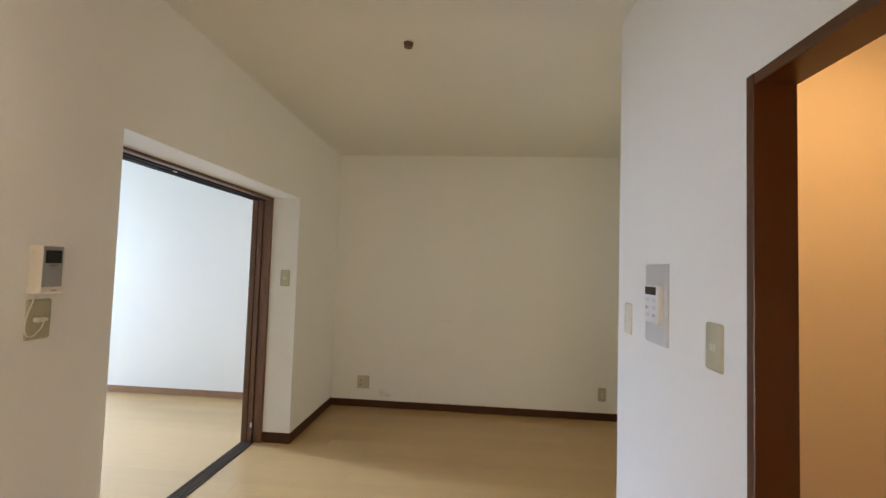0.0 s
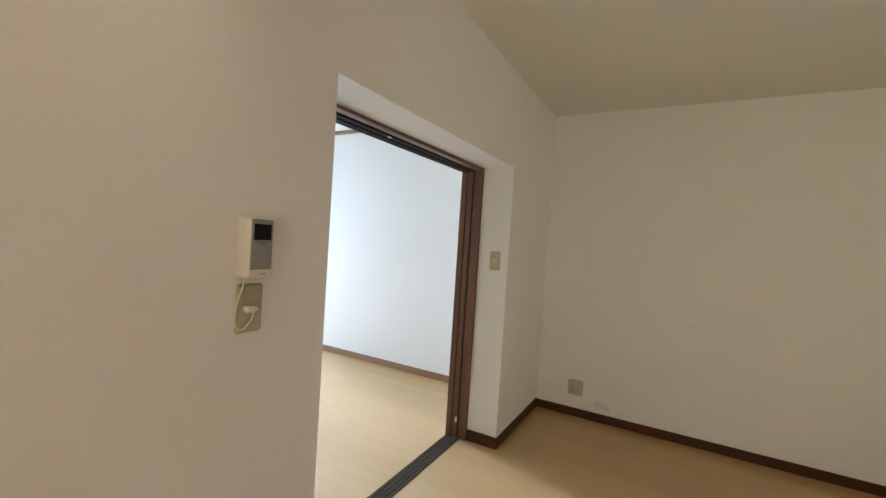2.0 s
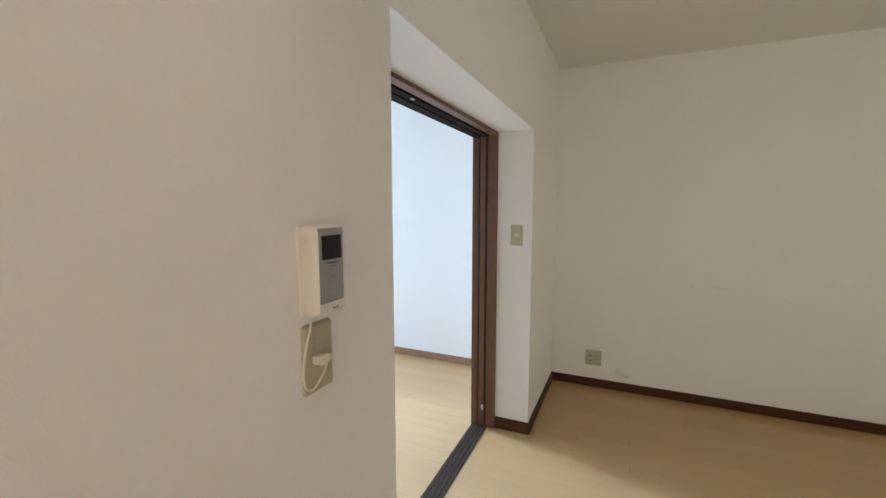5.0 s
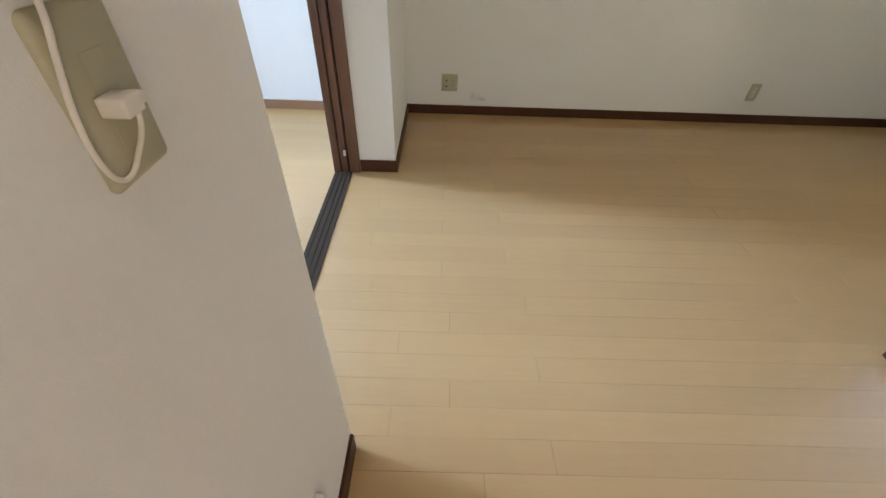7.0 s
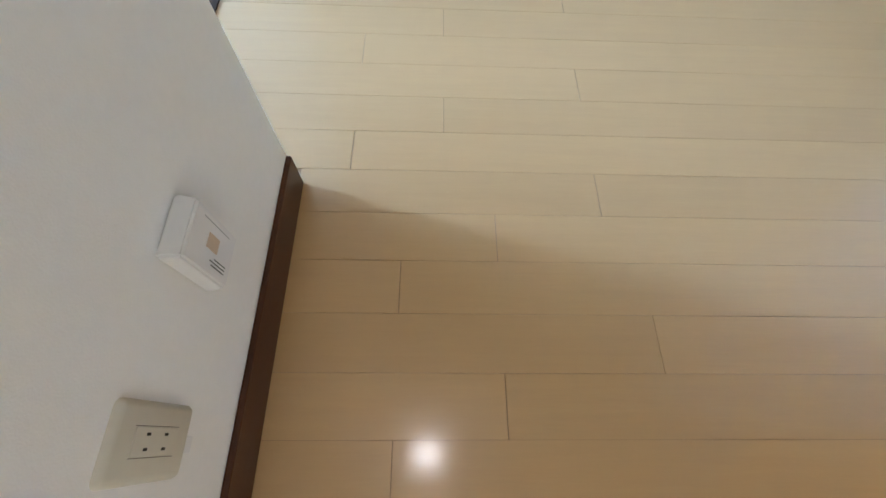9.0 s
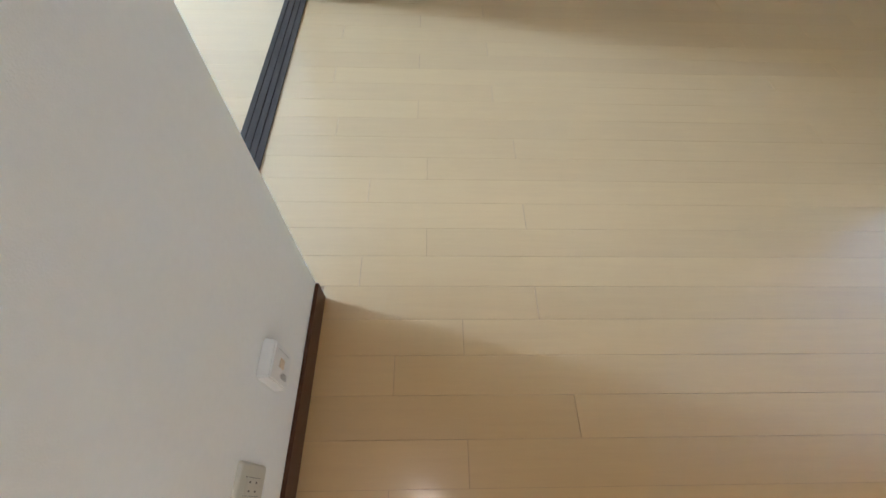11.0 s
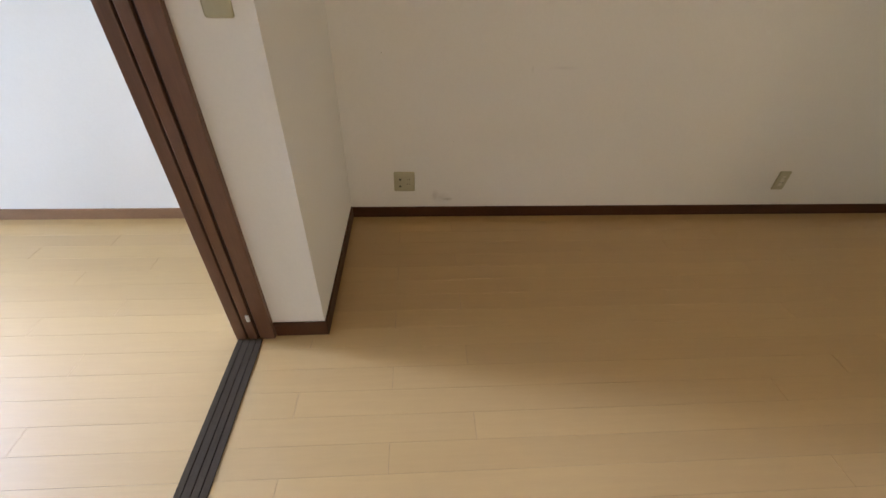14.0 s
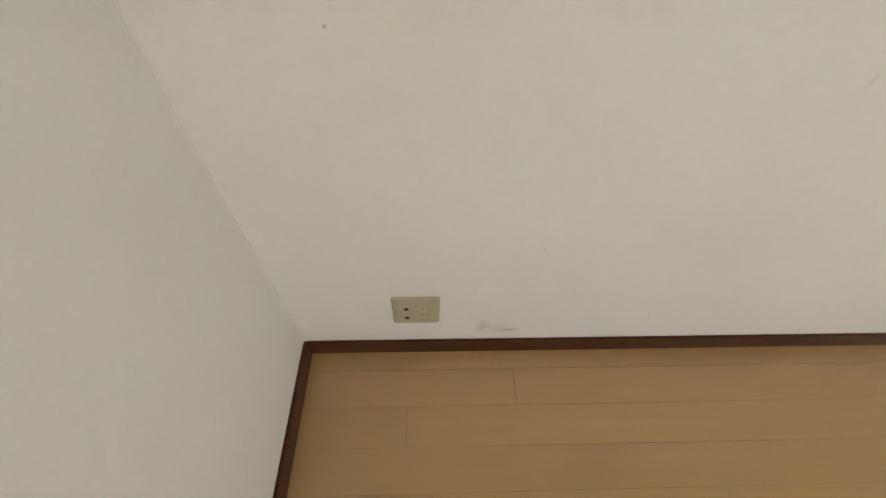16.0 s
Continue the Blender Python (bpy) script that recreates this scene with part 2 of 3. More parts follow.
def rounded_plate(w, h, d, r=0.006, dome=0.0015, seg=5):
    """A cover plate in the xz plane, its back at y = 0 and its face towards -y, with rounded corners and a softened rim."""
    bm = bmesh.new()
    rings = []
    for inset, y in ((0, 0), (0, -d + dome * 2), (dome, -d + dome * 0.6), (dome * 2.5, -d)):
        ring = []
        for cx, cz, a0 in ((1, 1, 0), (-1, 1, 90), (-1, -1, 180), (1, -1, 270)):
            for k in range(seg + 1):
                a = radians(a0 + 90 * k / seg)
                ring.append(bm.verts.new((cx * (w / 2 - r) + (r - min(inset, r * 0.8)) * math.cos(a), y,
                                          cz * (h / 2 - r) + (r - min(inset, r * 0.8)) * math.sin(a))))
        rings.append(ring)
    for a, b in zip(rings, rings[1:]):
        for i in range(len(a)):
            j = (i + 1) % len(a)
            bm.faces.new((a[i], b[i], b[j], a[j]))
    bm.faces.new(rings[0])
    bm.faces.new(list(reversed(rings[-1])))
    bmesh.ops.recalc_face_normals(bm, faces=bm.faces[:])
    return bm


def link_mesh(name, bm, mat, smooth=False):
    me = bpy.data.meshes.new(name)
    bm.to_mesh(me)
    bm.free()
    me.materials.append(mat)
    if smooth:
        for p in me.polygons:
            p.use_smooth = True
        me.set_sharp_from_angle(angle=radians(40))
    return new(name, me)


def part(name, bm, mat, parent, label="", smooth=False):
    ob = link_mesh(name, bm, mat, smooth)
    ob.parent = parent
    return tagged(ob, label)


def structure(name, bm, mat, label, category):
    return tagged(link_mesh(name, bm, mat), label, category, kind="structure")


def thing(name, m, label, category, group=""):
    ob = new(name)
    ob.empty_display_size = 0.05
    ob.matrix_world = m
    return tagged(ob, label, category, group)


def tube(name, points, radius, mat, parent=None):
    """A round cable through the points."""
    cu = bpy.data.curves.new(name, "CURVE")
    cu.dimensions, cu.bevel_depth, cu.bevel_resolution, cu.resolution_u = "3D", radius, 3, 8
    sp = cu.splines.new("BEZIER")
    sp.bezier_points.add(len(points) - 1)
    for bp, p in zip(sp.bezier_points, points):
        bp.co = p
        bp.handle_left_type = bp.handle_right_type = "AUTO"
    tmp = bpy.data.objects.new(name, cu)
    scene.collection.objects.link(tmp)
    me = bpy.data.meshes.new_from_object(tmp.evaluated_get(bpy.context.evaluated_depsgraph_get()))
    bpy.data.objects.remove(tmp)
    me.name = name
    me.materials.clear()
    me.materials.append(mat)
    ob = new(name, me)
    ob.parent = parent
    return ob


# wall-mounted things are built facing -y; these poses turn them onto a wall
def on_west(y, z):       # on the doorway wall, facing +x
    return pose(XN, y, z, 0, 0, 90)


def on_partition(y, z):  # facing -x
    return pose(XP, y, z, 0, 0, -90)


def on_north(x, z):
    return pose(x, YB, z)


# ---- structure ----
wall = boxes((XT, XN, YS, 0, 0, H), (XT, 0, YP, YB, 0, H))
for v in box(wall, XT, 0, 0, YP, HEAD, H):
    if v.co.y < 0.5:      # the wall runs very slightly out of square
        v.co.x += XN if v.co.x > XT / 2 else 0
        v.co.z -= 0.010 if v.co.z < H - 0.1 else 0
structure("wall_west", wall, PAPER,
          "white papered wall with a wide sliding-door opening", "wall")
structure("wall_north", boxes((XW - 0.15, XR + 0.15, YB, YB + 0.12, -0.05, HL + 0.1)), PAPERN, "white papered back wall with faint scuffs", "wall")
structure("wall_east", boxes((XR, XR + 0.12, YE - 0.1, EY0, -0.05, HL + 0.1), (XR, XR + 0.12, EY1, YB, -0.05, HL + 0.1),
                            (XR, XR + 0.12, EY0, EY1, -0.05, EZ0), (XR, XR + 0.12, EY0, EY1, EZ1, HL + 0.1)), PAPER, "white papered side wall", "wall")
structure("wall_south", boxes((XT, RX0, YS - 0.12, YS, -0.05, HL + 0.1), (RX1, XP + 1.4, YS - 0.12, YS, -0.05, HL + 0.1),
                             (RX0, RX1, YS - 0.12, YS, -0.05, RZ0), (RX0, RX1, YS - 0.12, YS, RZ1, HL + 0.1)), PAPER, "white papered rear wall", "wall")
structure("wall_partition", boxes((XP, XP + PT, DY1 + 0.020, YE, 0, H), (XP, XP + PT, DY0 - 0.020, DY1 + 0.020, DH + 0.020, H), (XP, XP + PT, YS, DY0 - 0.020, 0, H)), PAPER,
          "white papered partition wall with a side doorway", "wall")
structure("wall_alcove", boxes((XP + PT, XR, YE - 0.1, YE, 0, H)), PAPER, "white papered wall of the recess", "wall")
structure("wall_hall", boxes((3.15, 3.25, YS, YE - 0.1, 0, H)), PAPER, "white papered hall wall in warm lamplight", "wall")
structure("wall_window", boxes((XW - 0.15, XW, YL, WY0, -0.05, HL), (XW - 0.15, XW, WY1, YB, -0.05, HL), (XW - 0.15, XW, WY0, WY1, -0.05, WZ0),
                              (XW - 0.15, XW, WY0, WY1, WZ1, HL)), PAPER, "white papered wall around the window", "wall")
structure("wall_next_room", boxes((XW - 0.15, XT, YL - 0.1, YL, -0.05, HL)), PAPER, "white papered rear wall of the next room", "wall")
structure("ceiling_1", boxes((XT / 2, XR + 0.1, YS - 0.1, YB + 0.1, H, H + 0.1)), CEIL, "off-white papered ceiling", "ceiling")
structure("ceiling_2", boxes((XW - 0.1, XT / 2 - 0.002, YL - 0.1, YB + 0.1, HL, HL + 0.1)), CEIL, "off-white ceiling of the next room", "ceiling")
structure("wall_band", boxes((XT, XT / 2, YL, YB, H, HL)), PAPER, "white band above the doorway wall", "wall")


def baseboard(name, spans, mat, label):
    return structure(name, boxes(*spans, bevel=0.002, segments=2), mat, label, "baseboard")


baseboard("baseboard_1", [(XN, XN + BT + 0.001, YS, -0.001, 0, BH + 0.019)], DARK, "dark brown wooden baseboard along the wall")
baseboard("baseboard_2", [(XJ, BT, YP - BT, YP, 0, BH + 0.008), (0, BT, YP - BT + 0.0005, YB - BT, 0, BH + 0.0075)], DARK, "dark brown baseboard round the pier")
baseboard("baseboard_3", [(0, XR, YB - BT, YB, 0, BH)], DARK, "dark brown baseboard along the back wall")
baseboard("baseboard_4", [(XR - BT, XR, YE, YB - BT, 0, BH)], DARK, "dark brown baseboard on the side wall")
baseboard("baseboard_5", [(XP - BT, XP, DY1 + 0.025, YE + BT, 0, BH), (XP, XR - BT, YE, YE + BT, 0, BH)], DARK, "dark brown baseboard round the partition")
baseboard("baseboard_6", [(XW, XT, YB - BT, YB, 0, BH)], MID, "light brown baseboard of the next room")
baseboard("baseboard_7", [(XP - BT, XP, YS, DY0 - 0.025, 0, BH)], DARK, "dark brown baseboard beside the side doorway")
structure("trim", boxes((XW, XT, YB - 0.025, YB, HL - 0.035, HL), (XW, XW + 0.025, YL, YB - 0.025, HL - 0.035, HL), bevel=0.003), MID, "brown wooden ceiling moulding", "moulding")

# sliding-door frame in the wide opening: head with two tracks, far and near posts
def sliding_frame():
    f = thing("sliding_door_frame", pose((XJ + XT) / 2 + 0.008, YP / 2, 0, 0, 0, 0.7), "brown wooden sliding-door frame with two grooves, doors slid away", "door frame")
    base = Matrix.Translation((-(XJ + XT) / 2, -YP / 2, 0))

    def add(name, bm, mat, label=""):
        bm.transform(base)
        return part(name, bm, mat, f, label)
    strips = ((XJ, -0.265), (-0.277, -0.312), (-0.320, XT - 0.004))
    for y0, y1 in ((YP - 0.026, YP), (0.0, 0.026)):
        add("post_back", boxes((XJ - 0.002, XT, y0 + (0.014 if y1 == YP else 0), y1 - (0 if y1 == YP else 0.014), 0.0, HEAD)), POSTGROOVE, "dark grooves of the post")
        for a, b in strips:
            add("post_strip", boxes((b, a, y0, y1 - 0.001, 0.002, HEAD - 0.001), bevel=0.002), FRAME)
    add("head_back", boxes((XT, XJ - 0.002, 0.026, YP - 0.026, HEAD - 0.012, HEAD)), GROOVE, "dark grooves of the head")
    add("head_fascia", boxes((-0.250, XJ, 0.026, YP - 0.026, HEAD - 0.022, HEAD - 0.001), bevel=0.002), FRAME)
    for a, b in ((-0.258, -0.296), (-0.306, XT - 0.002)):
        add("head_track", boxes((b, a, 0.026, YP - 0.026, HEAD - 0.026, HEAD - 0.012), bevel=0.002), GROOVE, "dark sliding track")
    add("track_roller", boxes((-0.274, -0.264, 0.625, 0.648, HEAD - 0.030, HEAD - 0.024), bevel=0.001), STEEL, "small metal track stop")
    t = add("door_catch", boxes((-0.292, -0.278, YP - 0.032, YP - 0.024, 0.112, 0.146), bevel=0.002), WHITE, "small white door catch")
    part("screw", boxes((-0.005, -0.001, YP / 2 - 0.0335, YP / 2 - 0.0315, 0.127, 0.131)), STEEL, t)
    return f


sliding_frame()


def threshold():
    f = thing("door_threshold", pose(-0.298, YP / 2, 0, 0, 0, 0.7), "charcoal grooved sliding-door threshold set in the floor", "threshold")
    for x0, x1, top in ((-0.051, -0.030, 0.004), (-0.027, -0.0015, 0.004), (0.0015, 0.024, 0.004), (0.027, 0.050, 0.004)):
        part("rail", boxes((x0, x1, -YP / 2 - 0.0, YP / 2 - 0.026, -0.006, top), bevel=0.001), TRACK, f)
    part("groove_bed", boxes((-0.050, 0.049, -YP / 2, YP / 2 - 0.026, -0.01, 0.0005)), GROOVE, f)
    return f


threshold()


# side doorway frame, glossy red-brown
def side_frame():
    f = thing("side_door_frame", pose(XP, (DY0 + DY1) / 2, 0), "glossy red-brown varnished wooden door frame", "door frame")
    w = (DY1 - DY0) / 2
    for s in (1, -1):
        part("jamb", boxes((-0.004, PT + 0.004, min(s * w, s * (w + 0.025)), max(s * w, s * (w + 0.025)), 0, DH + 0.028), bevel=0.002), GLOSSWOOD, f)
    part("head", boxes((-0.003, PT + 0.003, -w, w, DH, DH + 0.027), bevel=0.002), GLOSSWOOD, f)
    return f


side_frame()


# windows: aluminium frame with two sliding sashes, built facing +x
def window(name, m, width, h, label):
    f = tagged(thing(name, m, label, "window"), kind="structure")
    w = width / 2
    part("window_frame", boxes((-0.05, 0.05, -w, -w + 0.03, 0, h), (-0.05, 0.05, w - 0.03, w, 0, h), (-0.05, 0.05, -w + 0.03, w - 0.03, 0, 0.03),
                               (-0.05, 0.05, -w + 0.03, w - 0.03, h - 0.03, h)), ALU, f)
    for x, y0, y1 in ((-0.02, -w + 0.03, 0.02), (0.02, -0.02, w - 0.03)):
        s = part("sash", boxes((x - 0.012, x + 0.012, y0, y0 + 0.035, 0.03, h - 0.03), (x - 0.012, x + 0.012, y1 - 0.035, y1, 0.03, h - 0.03),
                               (x - 0.012, x + 0.012, y0 + 0.035, y1 - 0.035, 0.03, 0.08), (x - 0.012, x + 0.012, y0 + 0.035, y1 - 0.035, h - 0.07, h - 0.03)), ALU, f)
        p = part("pane", boxes((x - 0.002, x + 0.002, y0 + 0.035, y1 - 0.035, 0.08, h - 0.07)), GLASS, s)
        p.visible_shadow = False
    return f


window("window_1", pose(XW - 0.06, (WY0 + WY1) / 2, WZ0), WY1 - WY0, WZ1 - WZ0, "aluminium sliding window with two clear panes")
# added rear window, out of view, only to house the warm fill
window("fill_window_rear", pose((RX0 + RX1) / 2, YS - 0.04, RZ0, 0, 0, 90), RX1 - RX0, RZ1 - RZ0, "unseen aluminium sliding window added in the rear wall for fill light")
# unseen recess window, added around the side fill
window("fill_window_recess", pose(XR + 0.04, (EY0 + EY1) / 2, EZ0, 0, 0, 180), EY1 - EY0, EZ1 - EZ0, "small unseen aluminium sliding window added in the recess for fill light")

# ---- things on the walls ----


def intercom():
    f = thing("intercom_monitor", on_west(-0.2545, 1.304), "cream wall intercom with dark screen and grey panel", "intercom")
    part("back_plate", rounded_plate(0.084, 0.151, 0.006, 0.005, 0.0015), CREAM, f, smooth=True)
    part("body", rounded_plate(0.081, 0.148, 0.0365, 0.009, 0.0050), CREAM, f, smooth=True)
    panel = part("panel", boxes((-0.033, 0.027, -0.0375, -0.034, -0.052, 0.071), bevel=0.001), GREYP, f, "silver grey front panel")
    part("screen", boxes((-0.0265, 0.0215, -0.0388, -0.0370, 0.020, 0.059), bevel=0.0008), SCREEN, panel, "black glass screen")
    part("print", boxes((-0.014, 0.012, -0.0379, -0.0372, 0.0125, 0.0150)), INK, panel)
    part("print", boxes((-0.006, 0.006, -0.0379, -0.0372, 0.008, 0.0092)), INK, panel)
    bm = bmesh.new()
    cyl(bm, 0.016, 0.0155, 0.0012, Matrix.Translation((0.004, -0.0378, -0.022)) @ pose(0, 0, 0, 90), 32)
    part("speaker_grille", bm, GREYP, panel)
    for k in range(3):
        part("button", boxes((-0.012 + 0.010 * k, -0.005 + 0.010 * k, -0.0385, -0.0372, -0.047, -0.0435), bevel=0.0005), GREYP, panel)
    for k in range(3):
        part("mark", boxes((-0.002 + 0.005 * k, 0.0015 + 0.005 * k, -0.0371, -0.0358, -0.0645, -0.0615), bevel=0.0005), INK, f)
    part("side_button", boxes((0.0405, 0.0425, -0.022, -0.014, -0.012, -0.002), bevel=0.0005), CREAM, f)
    for s in (-1, 1):
        part("side_clip", boxes((-0.0425, -0.0405, -0.018, -0.008, s * 0.055 - 0.006, s * 0.055 + 0.006), bevel=0.0004), CREAM, f)
    return f


intercom()


def cover_plate(name, m, w, h, mat, label, category, d=0.007, group=""):
    f = thing(name, m, label, category, group)
    part("plate", rounded_plate(w, h, d, 0.008, 0.0026), mat, f, smooth=True)
    return f


def socket_slots(f, cx, cz, d, gap=0.0127, upright=True):
    """Two narrow slots of a socket."""
    for s in (-1, 1):
        a, b = (0.0013, 0.0026) if upright else (0.0026, 0.0013)
        dx, dz = (s * gap / 2, 0) if upright else (0, s * gap / 2)
        part("slot", boxes((cx + dx - a, cx + dx + a, -d - 0.0006, -d + 0.002, cz + dz - b, cz + dz + b)), HOLE, f)


# socket under the intercom with its plug and flat cable
f = cover_plate("wall_socket", on_west(-0.259, 1.153), 0.072, 0.122, BEIGE, "yellowed beige wall socket under the intercom", "wall socket")
part("insert", boxes((-0.0115, 0.0115, -0.0078, -0.006, -0.033, 0.033), bevel=0.0006), BEIGE, f)
plug = thing("power_plug", on_west(-0.270, 1.154), "cream power plug pushed into the socket, with a looped cord", "plug")
part("plug_body", boxes((-0.009, 0.012, -0.028, -0.0078, -0.008, 0.006), bevel=0.002), CREAM, plug)
part("plug_neck", boxes((0.010, 0.022, -0.025, -0.012, -0.006, 0.003), bevel=0.002), CREAM, plug)
tube("cord", [(0.012, -0.021, -0.004), (0.010, -0.018, -0.022), (0.002, -0.012, -0.040), (-0.010, -0.010, -0.050), (-0.022, -0.010, -0.048),
              (-0.031, -0.010, -0.030), (-0.030, -0.010, 0.002), (-0.022, -0.011, 0.034), (-0.015, -0.012, 0.058), (-0.014, -0.013, 0.085)], 0.0021, CREAM, plug)

# switch on the pier, facing the opening
f = thing("light_switch", pose(-0.090, YP, 1.232), "beige light switch on the pier beside the door frame", "light switch", "light switches")
part("plate", rounded_plate(0.072, 0.121, 0.007, 0.008, 0.0026), BEIGE, f, smooth=True)
k = part("rocker", boxes((-0.011, 0.011, -0.0085, -0.006, -0.012, 0.012), bevel=0.001), IVORY, f)
part("indicator", boxes((-0.003, 0.003, -0.0090, -0.0083, 0.004, 0.0065)), GREEN, k)

# sockets on the back wall
f = cover_plate("wall_socket", on_north(0.312, 0.231), 0.116, 0.121, BEIGE, "beige double-width socket with aerial insert, low on the back wall", "wall socket", group="wall sockets")
for cx in (-0.023, 0.023):
    part("insert", boxes((cx - 0.0115, cx + 0.0115, -0.0078, -0.006, -0.033, 0.033), bevel=0.0006), BEIGE, f)
for cz in (0.016, -0.026):
    bm = bmesh.new()
    cyl(bm, 0.0060, 0.0060, 0.003, Matrix.Translation((-0.023, -0.0075, cz)) @ pose(0, 0, 0, 90), 16)
    o = part("aerial_hole", bm, HOLE, f)
for cz in (0.018, -0.012):
    socket_slots(f, 0.023, cz, 0.0078)
f = cover_plate("wall_socket", on_north(2.536, 0.232), 0.072, 0.121, BEIGE, "beige wall socket low on the back wall", "wall socket", group="wall sockets")
part("insert", boxes((-0.0115, 0.0115, -0.0078, -0.006, -0.033, 0.033), bevel=0.0006), IVORY, f)
for cz in (0.018, -0.012):
    socket_slots(f, 0, cz, 0.0078)

# low sockets on the near wall
f = cover_plate("wall_socket", on_west(-0.469, 0.266), 0.070, 0.120, IVORY, "ivory double wall socket low above the baseboard", "wall socket", group="wall sockets")
ins = part("insert", boxes((-0.0125, 0.0125, -0.0078, -0.006, -0.033, 0.033), bevel=0.0006), IVORY, f)
for sx in (-1, 1):
    part("seam", boxes((sx * 0.0132 - 0.00022, sx * 0.0132 + 0.00022, -0.0074, -0.006, -0.034, 0.034)), HOLE, f)
for cz in (0.014, -0.014):
    socket_slots(f, 0, cz, 0.0078)
part("wall_patch", boxes((-0.012, 0.005, -0.0028, 0, -0.076, -0.0605), bevel=0.0008), WHITE, f, "white filler patch under the plate")
f = thing("phone_jack_box", on_west(-0.274, 0.283), "white phone jack box with a tan label on the wall", "phone jack")
bm = boxes((-0.036, 0.036, -0.024, 0, -0.052, 0.052))
for v in bm.verts:
    if v.co.y < -0.01:
        v.co.x *= 0.93
        v.co.z *= 0.93
bmesh.ops.bevel(bm, geom=bm.edges[:], offset=0.003, segments=2, affect="EDGES")
part("cover", bm, WHITE, f, smooth=True)
part("label", boxes((-0.006, 0.011, -0.0248, -0.0238, -0.010, 0.013)), TAN, f, "tan paper label")
part("print", boxes((0.0225, 0.0232, -0.0246, -0.0238, -0.030, 0.030)), GREYP, f)
for k, ln in enumerate((0.012, 0.020, 0.016)):
    part("print", boxes((-0.0132 - 0.004 * k, -0.0122 - 0.004 * k, -0.0247, -0.0238, -0.034, -0.034 + ln + 0.014)), INK, f)

# partition: small switch, heater control on its plate, larger switch
f = cover_plate("light_switch", on_partition(0.260, 1.172), 0.070, 0.120, IVORY, "ivory light switch near the end of the partition", "light switch", group="light switches")
k = part("rocker", boxes((-0.013, 0.013, -0.0085, -0.006, -0.034, 0.034), bevel=0.001), IVORY, f)
part("indicator", boxes((-0.004, 0.004, -0.0089, -0.0083, -0.012, -0.010)), INK, k)
f = thing("water_heater_control", on_partition(0.004, 1.250), "white water-heater control mounted on a pale grey plate", "control panel")
part("backing_plate", rounded_plate(0.160, 0.262, 0.008, 0.003, 0.0012), SILVER, f, smooth=True)
ctl = part("control_body", boxes((-0.042, 0.058, -0.026, -0.007, -0.062, 0.062), bevel=0.003), WHITE, f)
part("display", boxes((-0.036, 0.046, -0.0272, -0.0255, 0.030, 0.056), bevel=0.0006), SCREEN, ctl, "dark display window")
for bx in (-0.020, 0.032):
    for bz in (0.014, -0.012, -0.036):
        part("button", boxes((bx - 0.013, bx + 0.013, -0.0278, -0.0255, bz - 0.006, bz + 0.006), bevel=0.001), PALE, ctl)
part("mark", boxes((-0.023, -0.017, -0.0284, -0.0275, -0.016, -0.010)), HOLE, ctl)
part("mark", boxes((0.030, 0.035, -0.0284, -0.0275, -0.038, -0.033)), RED, ctl)
f = cover_plate("light_switch", on_partition(-0.325, 1.170), 0.072, 0.120, BEIGE, "yellowed beige light switch beside the side doorway", "light switch", group="light switches")
k = part("rocker", boxes((-0.012, 0.012, -0.0085, -0.006, -0.010, 0.008), bevel=0.001), IVORY, f)

# ceiling rosette, hall lamp, and an added lamp in place of a torch
f = thing("ceiling_rosette", pose(1.002, 0.491, H), "small brown ceiling rosette with pale rim", "ceiling rosette")
bm = bmesh.new()
cyl(bm, 0.026, 0.030, 0.006, Matrix.Translation((0, 0, -0.003)), 28)
part("base", bm, CREAM, f, "pale base ring", smooth=True)
bm = bmesh.new()
cyl(bm, 0.020, 0.024, 0.020, Matrix.Translation((0, 0, -0.016)), 28)
part("cap", bm, BROWNCAP, f, smooth=True)
# no fixture is known here; this one replaces the moving torch
f = thing("ceiling_lamp", pose(0.30, -0.56, H), "small round warm lamp added on the ceiling in place of a carried torch", "ceiling lamp", "ceiling lamps")
bm = bmesh.new()
N = 32
rings = [[bm.verts.new((r * math.cos(2 * math.pi * k / N), r * math.sin(2 * math.pi * k / N), z)) for k in range(N)]
         for r, z in ((0.090, 0.0), (0.090, -0.026), (0.084, -0.030), (0.078, -0.018))]
for a, b in zip(rings, rings[1:]):
    for k in range(N):
        bm.faces.new((a[k], a[(k + 1) % N], b[(k + 1) % N], b[k]))
part("rim", bm, WHITE, f, smooth=True)
bm = bmesh.new()
cyl(bm, 0.075, 0.075, 0.012, Matrix.Translation((0, 0, -0.024)), N)
part("lens", bm, TORCHGLOW, f, "glowing warm lens of the added lamp", smooth=True)
f = thing("ceiling_lamp", pose(2.65, -0.35, H), "round warm ceiling lamp in the hall", "ceiling lamp", "ceiling lamps")
bm = bmesh.new()
cyl(bm, 0.125, 0.13, 0.02, Matrix.Translation((0, 0, -0.01)), N)
part("base", bm, WHITE, f, smooth=True)
bm = bmesh.new()
cyl(bm, 0.11, 0.12, 0.05, Matrix.Translation((0, 0, -0.045)), N)
part("shade", bm, HALLGLOW, f, "glowing orange shade", smooth=True)

# ---- floors, plank by plank ----
ROW, LEN, ROW0 = 0.1005, 1.818, 0.033


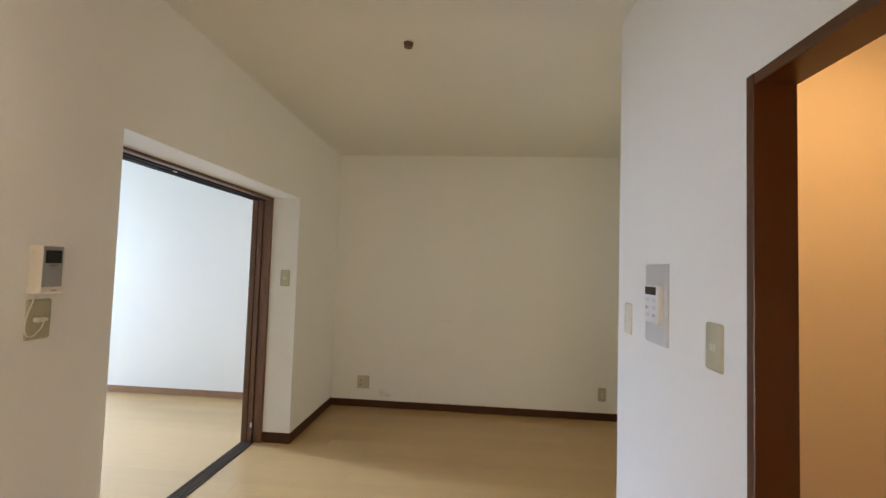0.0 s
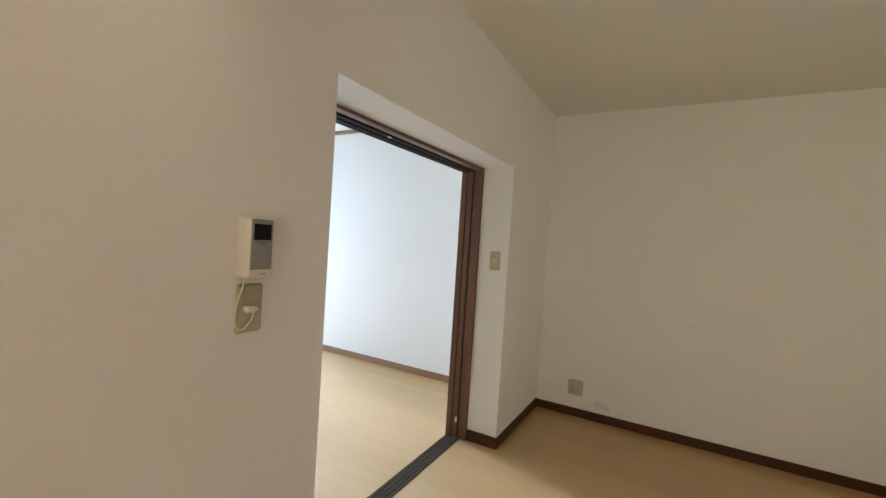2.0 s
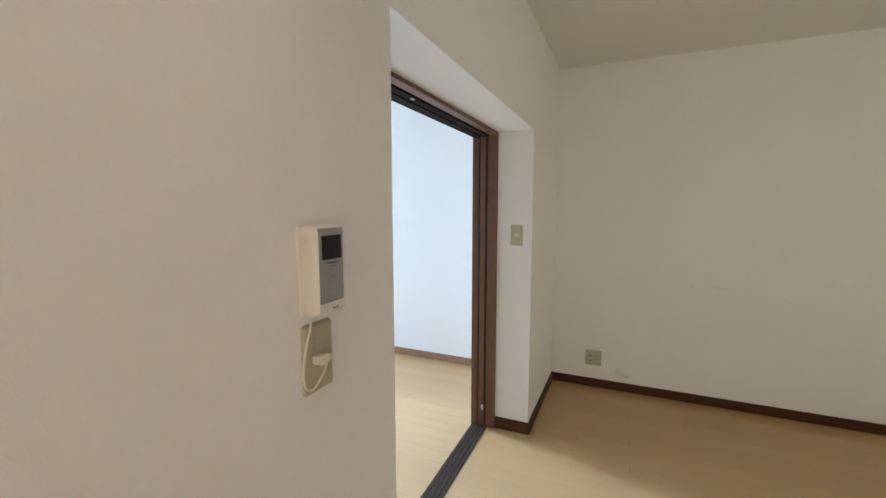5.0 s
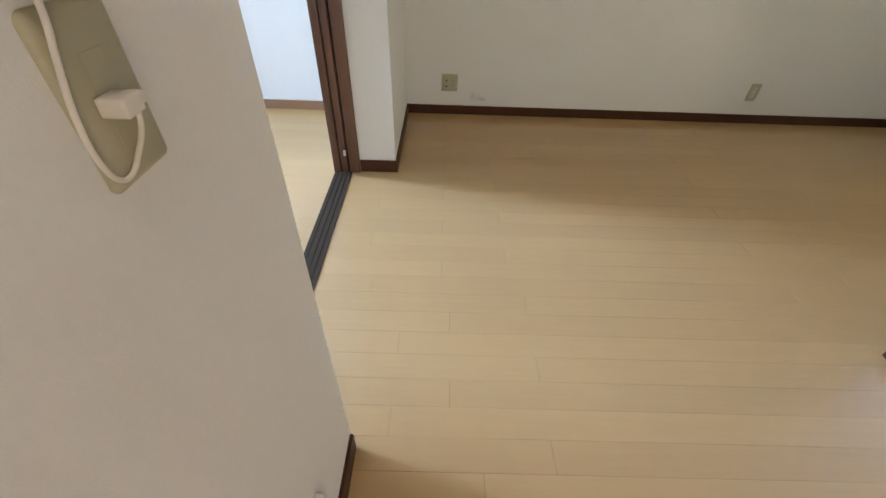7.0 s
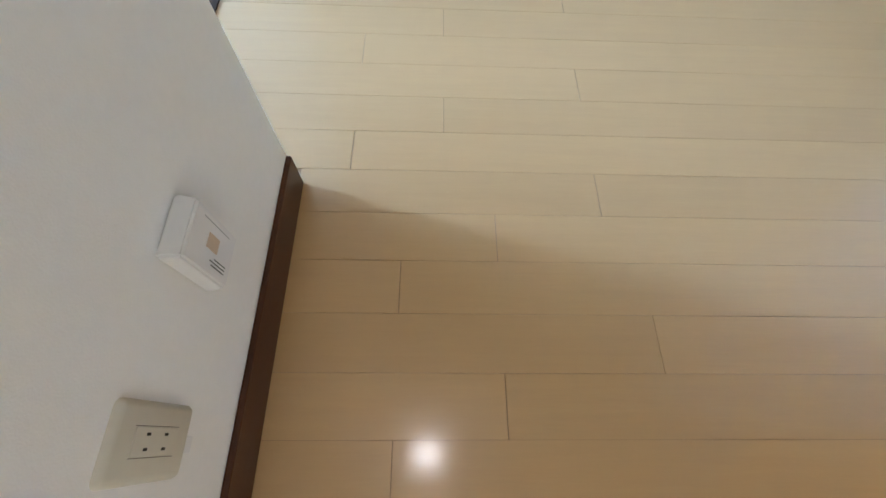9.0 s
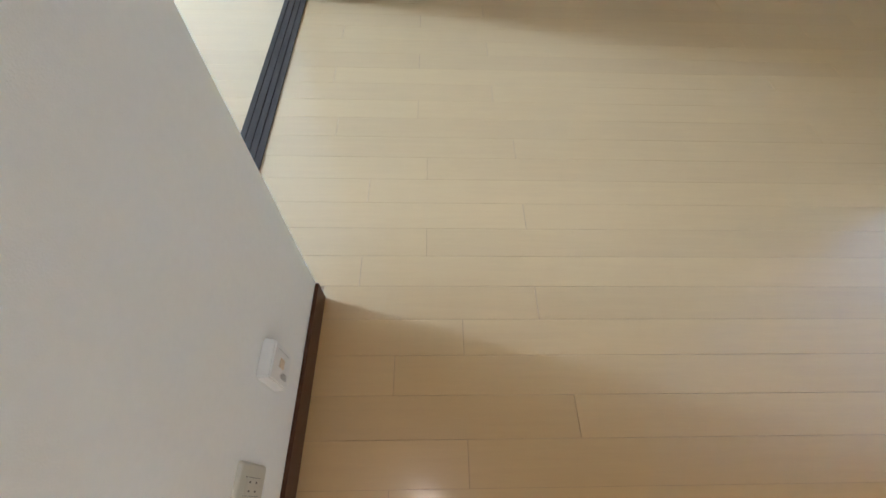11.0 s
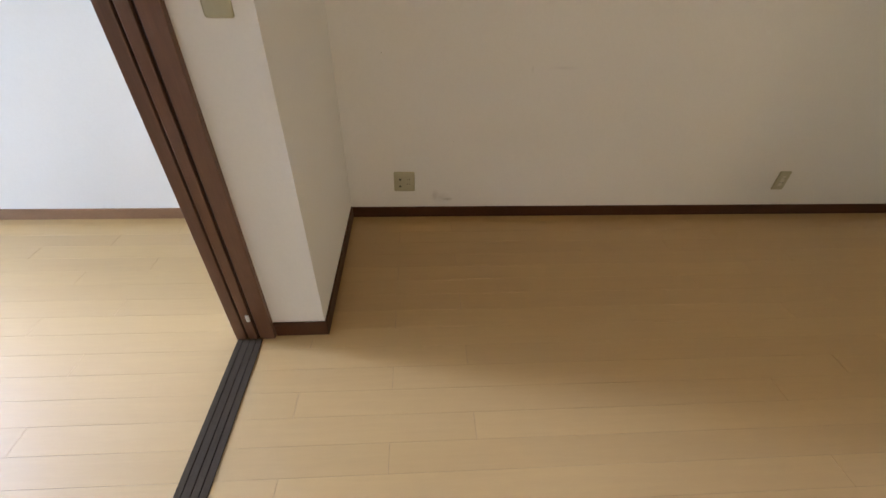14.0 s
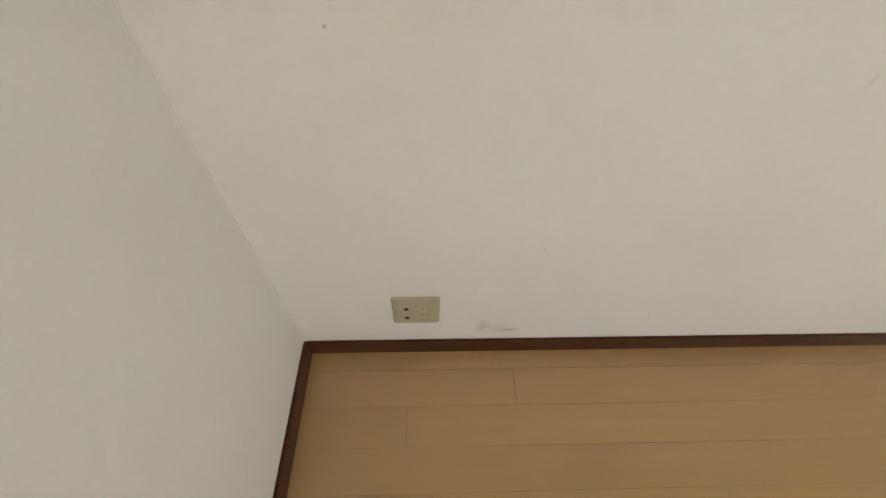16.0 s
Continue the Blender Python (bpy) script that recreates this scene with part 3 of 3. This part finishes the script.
def plank_mesh(w, l):
    bm = bmesh.new()
    e, g, c, t = 0.0006, 0.00025, 0.00025, 0.006   # end gap, side gap, chamfer, thickness
    low = [bm.verts.new((x, y, -t)) for x, y in ((e, g), (l - e, g), (l - e, w - g), (e, w - g))]
    mid = [bm.verts.new((x, y, -c)) for x, y in ((e, g), (l - e, g), (l - e, w - g), (e, w - g))]
    top = [bm.verts.new((x, y, 0)) for x, y in ((e + c, g + c), (l - e - c, g + c), (l - e - c, w - g - c), (e + c, w - g - c))]
    for a, b in ((low, mid), (mid, top)):
        for i in range(4):
            j = (i + 1) % 4
            bm.faces.new((a[i], a[j], b[j], b[i]))
    bm.faces.new(top)
    me = bpy.data.meshes.new("plank")
    bm.to_mesh(me)
    bm.free()
    me.materials.append(PLANK)
    return me


def joint_of(k):
    """Where the end joint of row k lies: a three-row stagger that drifts a little over the room."""
    if k < -1:
        return (0.240, 0.420, 0.692)[k % 3]
    if k < 6:
        return (0.129, 0.320, 0.633)[k % 3]
    return (-0.010 if k < 9 else -0.056, 0.284, 0.577)[k % 3]


def lay_planks(floor, spans_of, y0, y1, shift):
    """Rows of planks along x; spans_of(y) gives the clear spans of the row at y."""
    meshes = {}
    k = math.floor((y0 - ROW0) / ROW)
    while ROW0 + k * ROW < y1:
        a, b = max(y0, ROW0 + k * ROW), min(y1, ROW0 + (k + 1) * ROW)
        off = joint_of(k) + shift
        for x0, x1 in spans_of((a + b) / 2):
            x = x0
            nxt = off + math.ceil((x0 - off + 0.02) / LEN) * LEN
            while x < x1 - 0.001:
                e = min(nxt, x1)
                key = (round(b - a, 4), round(e - x, 4))
                if key not in meshes:
                    meshes[key] = plank_mesh(b - a, e - x)
                ob = new("plank", meshes[key])
                ob.location = (x, a, 0)
                ob.parent = floor
                x, nxt = e, nxt + LEN
        k += 1


def main_spans(y):
    if y > YP:
        return [(0, XR)]
    if y > YE:
        return [(-0.262, XR)]
    if y > 0:
        return [(-0.262, XP)]
    return [(XN, XP)]


floor_1 = structure("floor_1", boxes((XT, XR + 0.05, YS, YB + 0.05, -0.04, -0.003)), SUB, "light maple plank floor with thin dark joints", "floor")
lay_planks(floor_1, main_spans, YS, YB, 0.0)
floor_2 = structure("floor_2", boxes((XW - 0.05, XT - 0.001, YL, YB + 0.05, -0.04, -0.003)), SUB, "light maple plank floor of the next room", "floor")
lay_planks(floor_2, lambda y: [(XW, -0.335 if 0.03 < y < YP - 0.03 else XT)], YL, YB, 0.31)
floor_3 = structure("floor_3", boxes((XP + 0.0, 3.2, YS, YE - 0.1, -0.003, 0.001)), PLANK, "light wood hall floor", "floor")
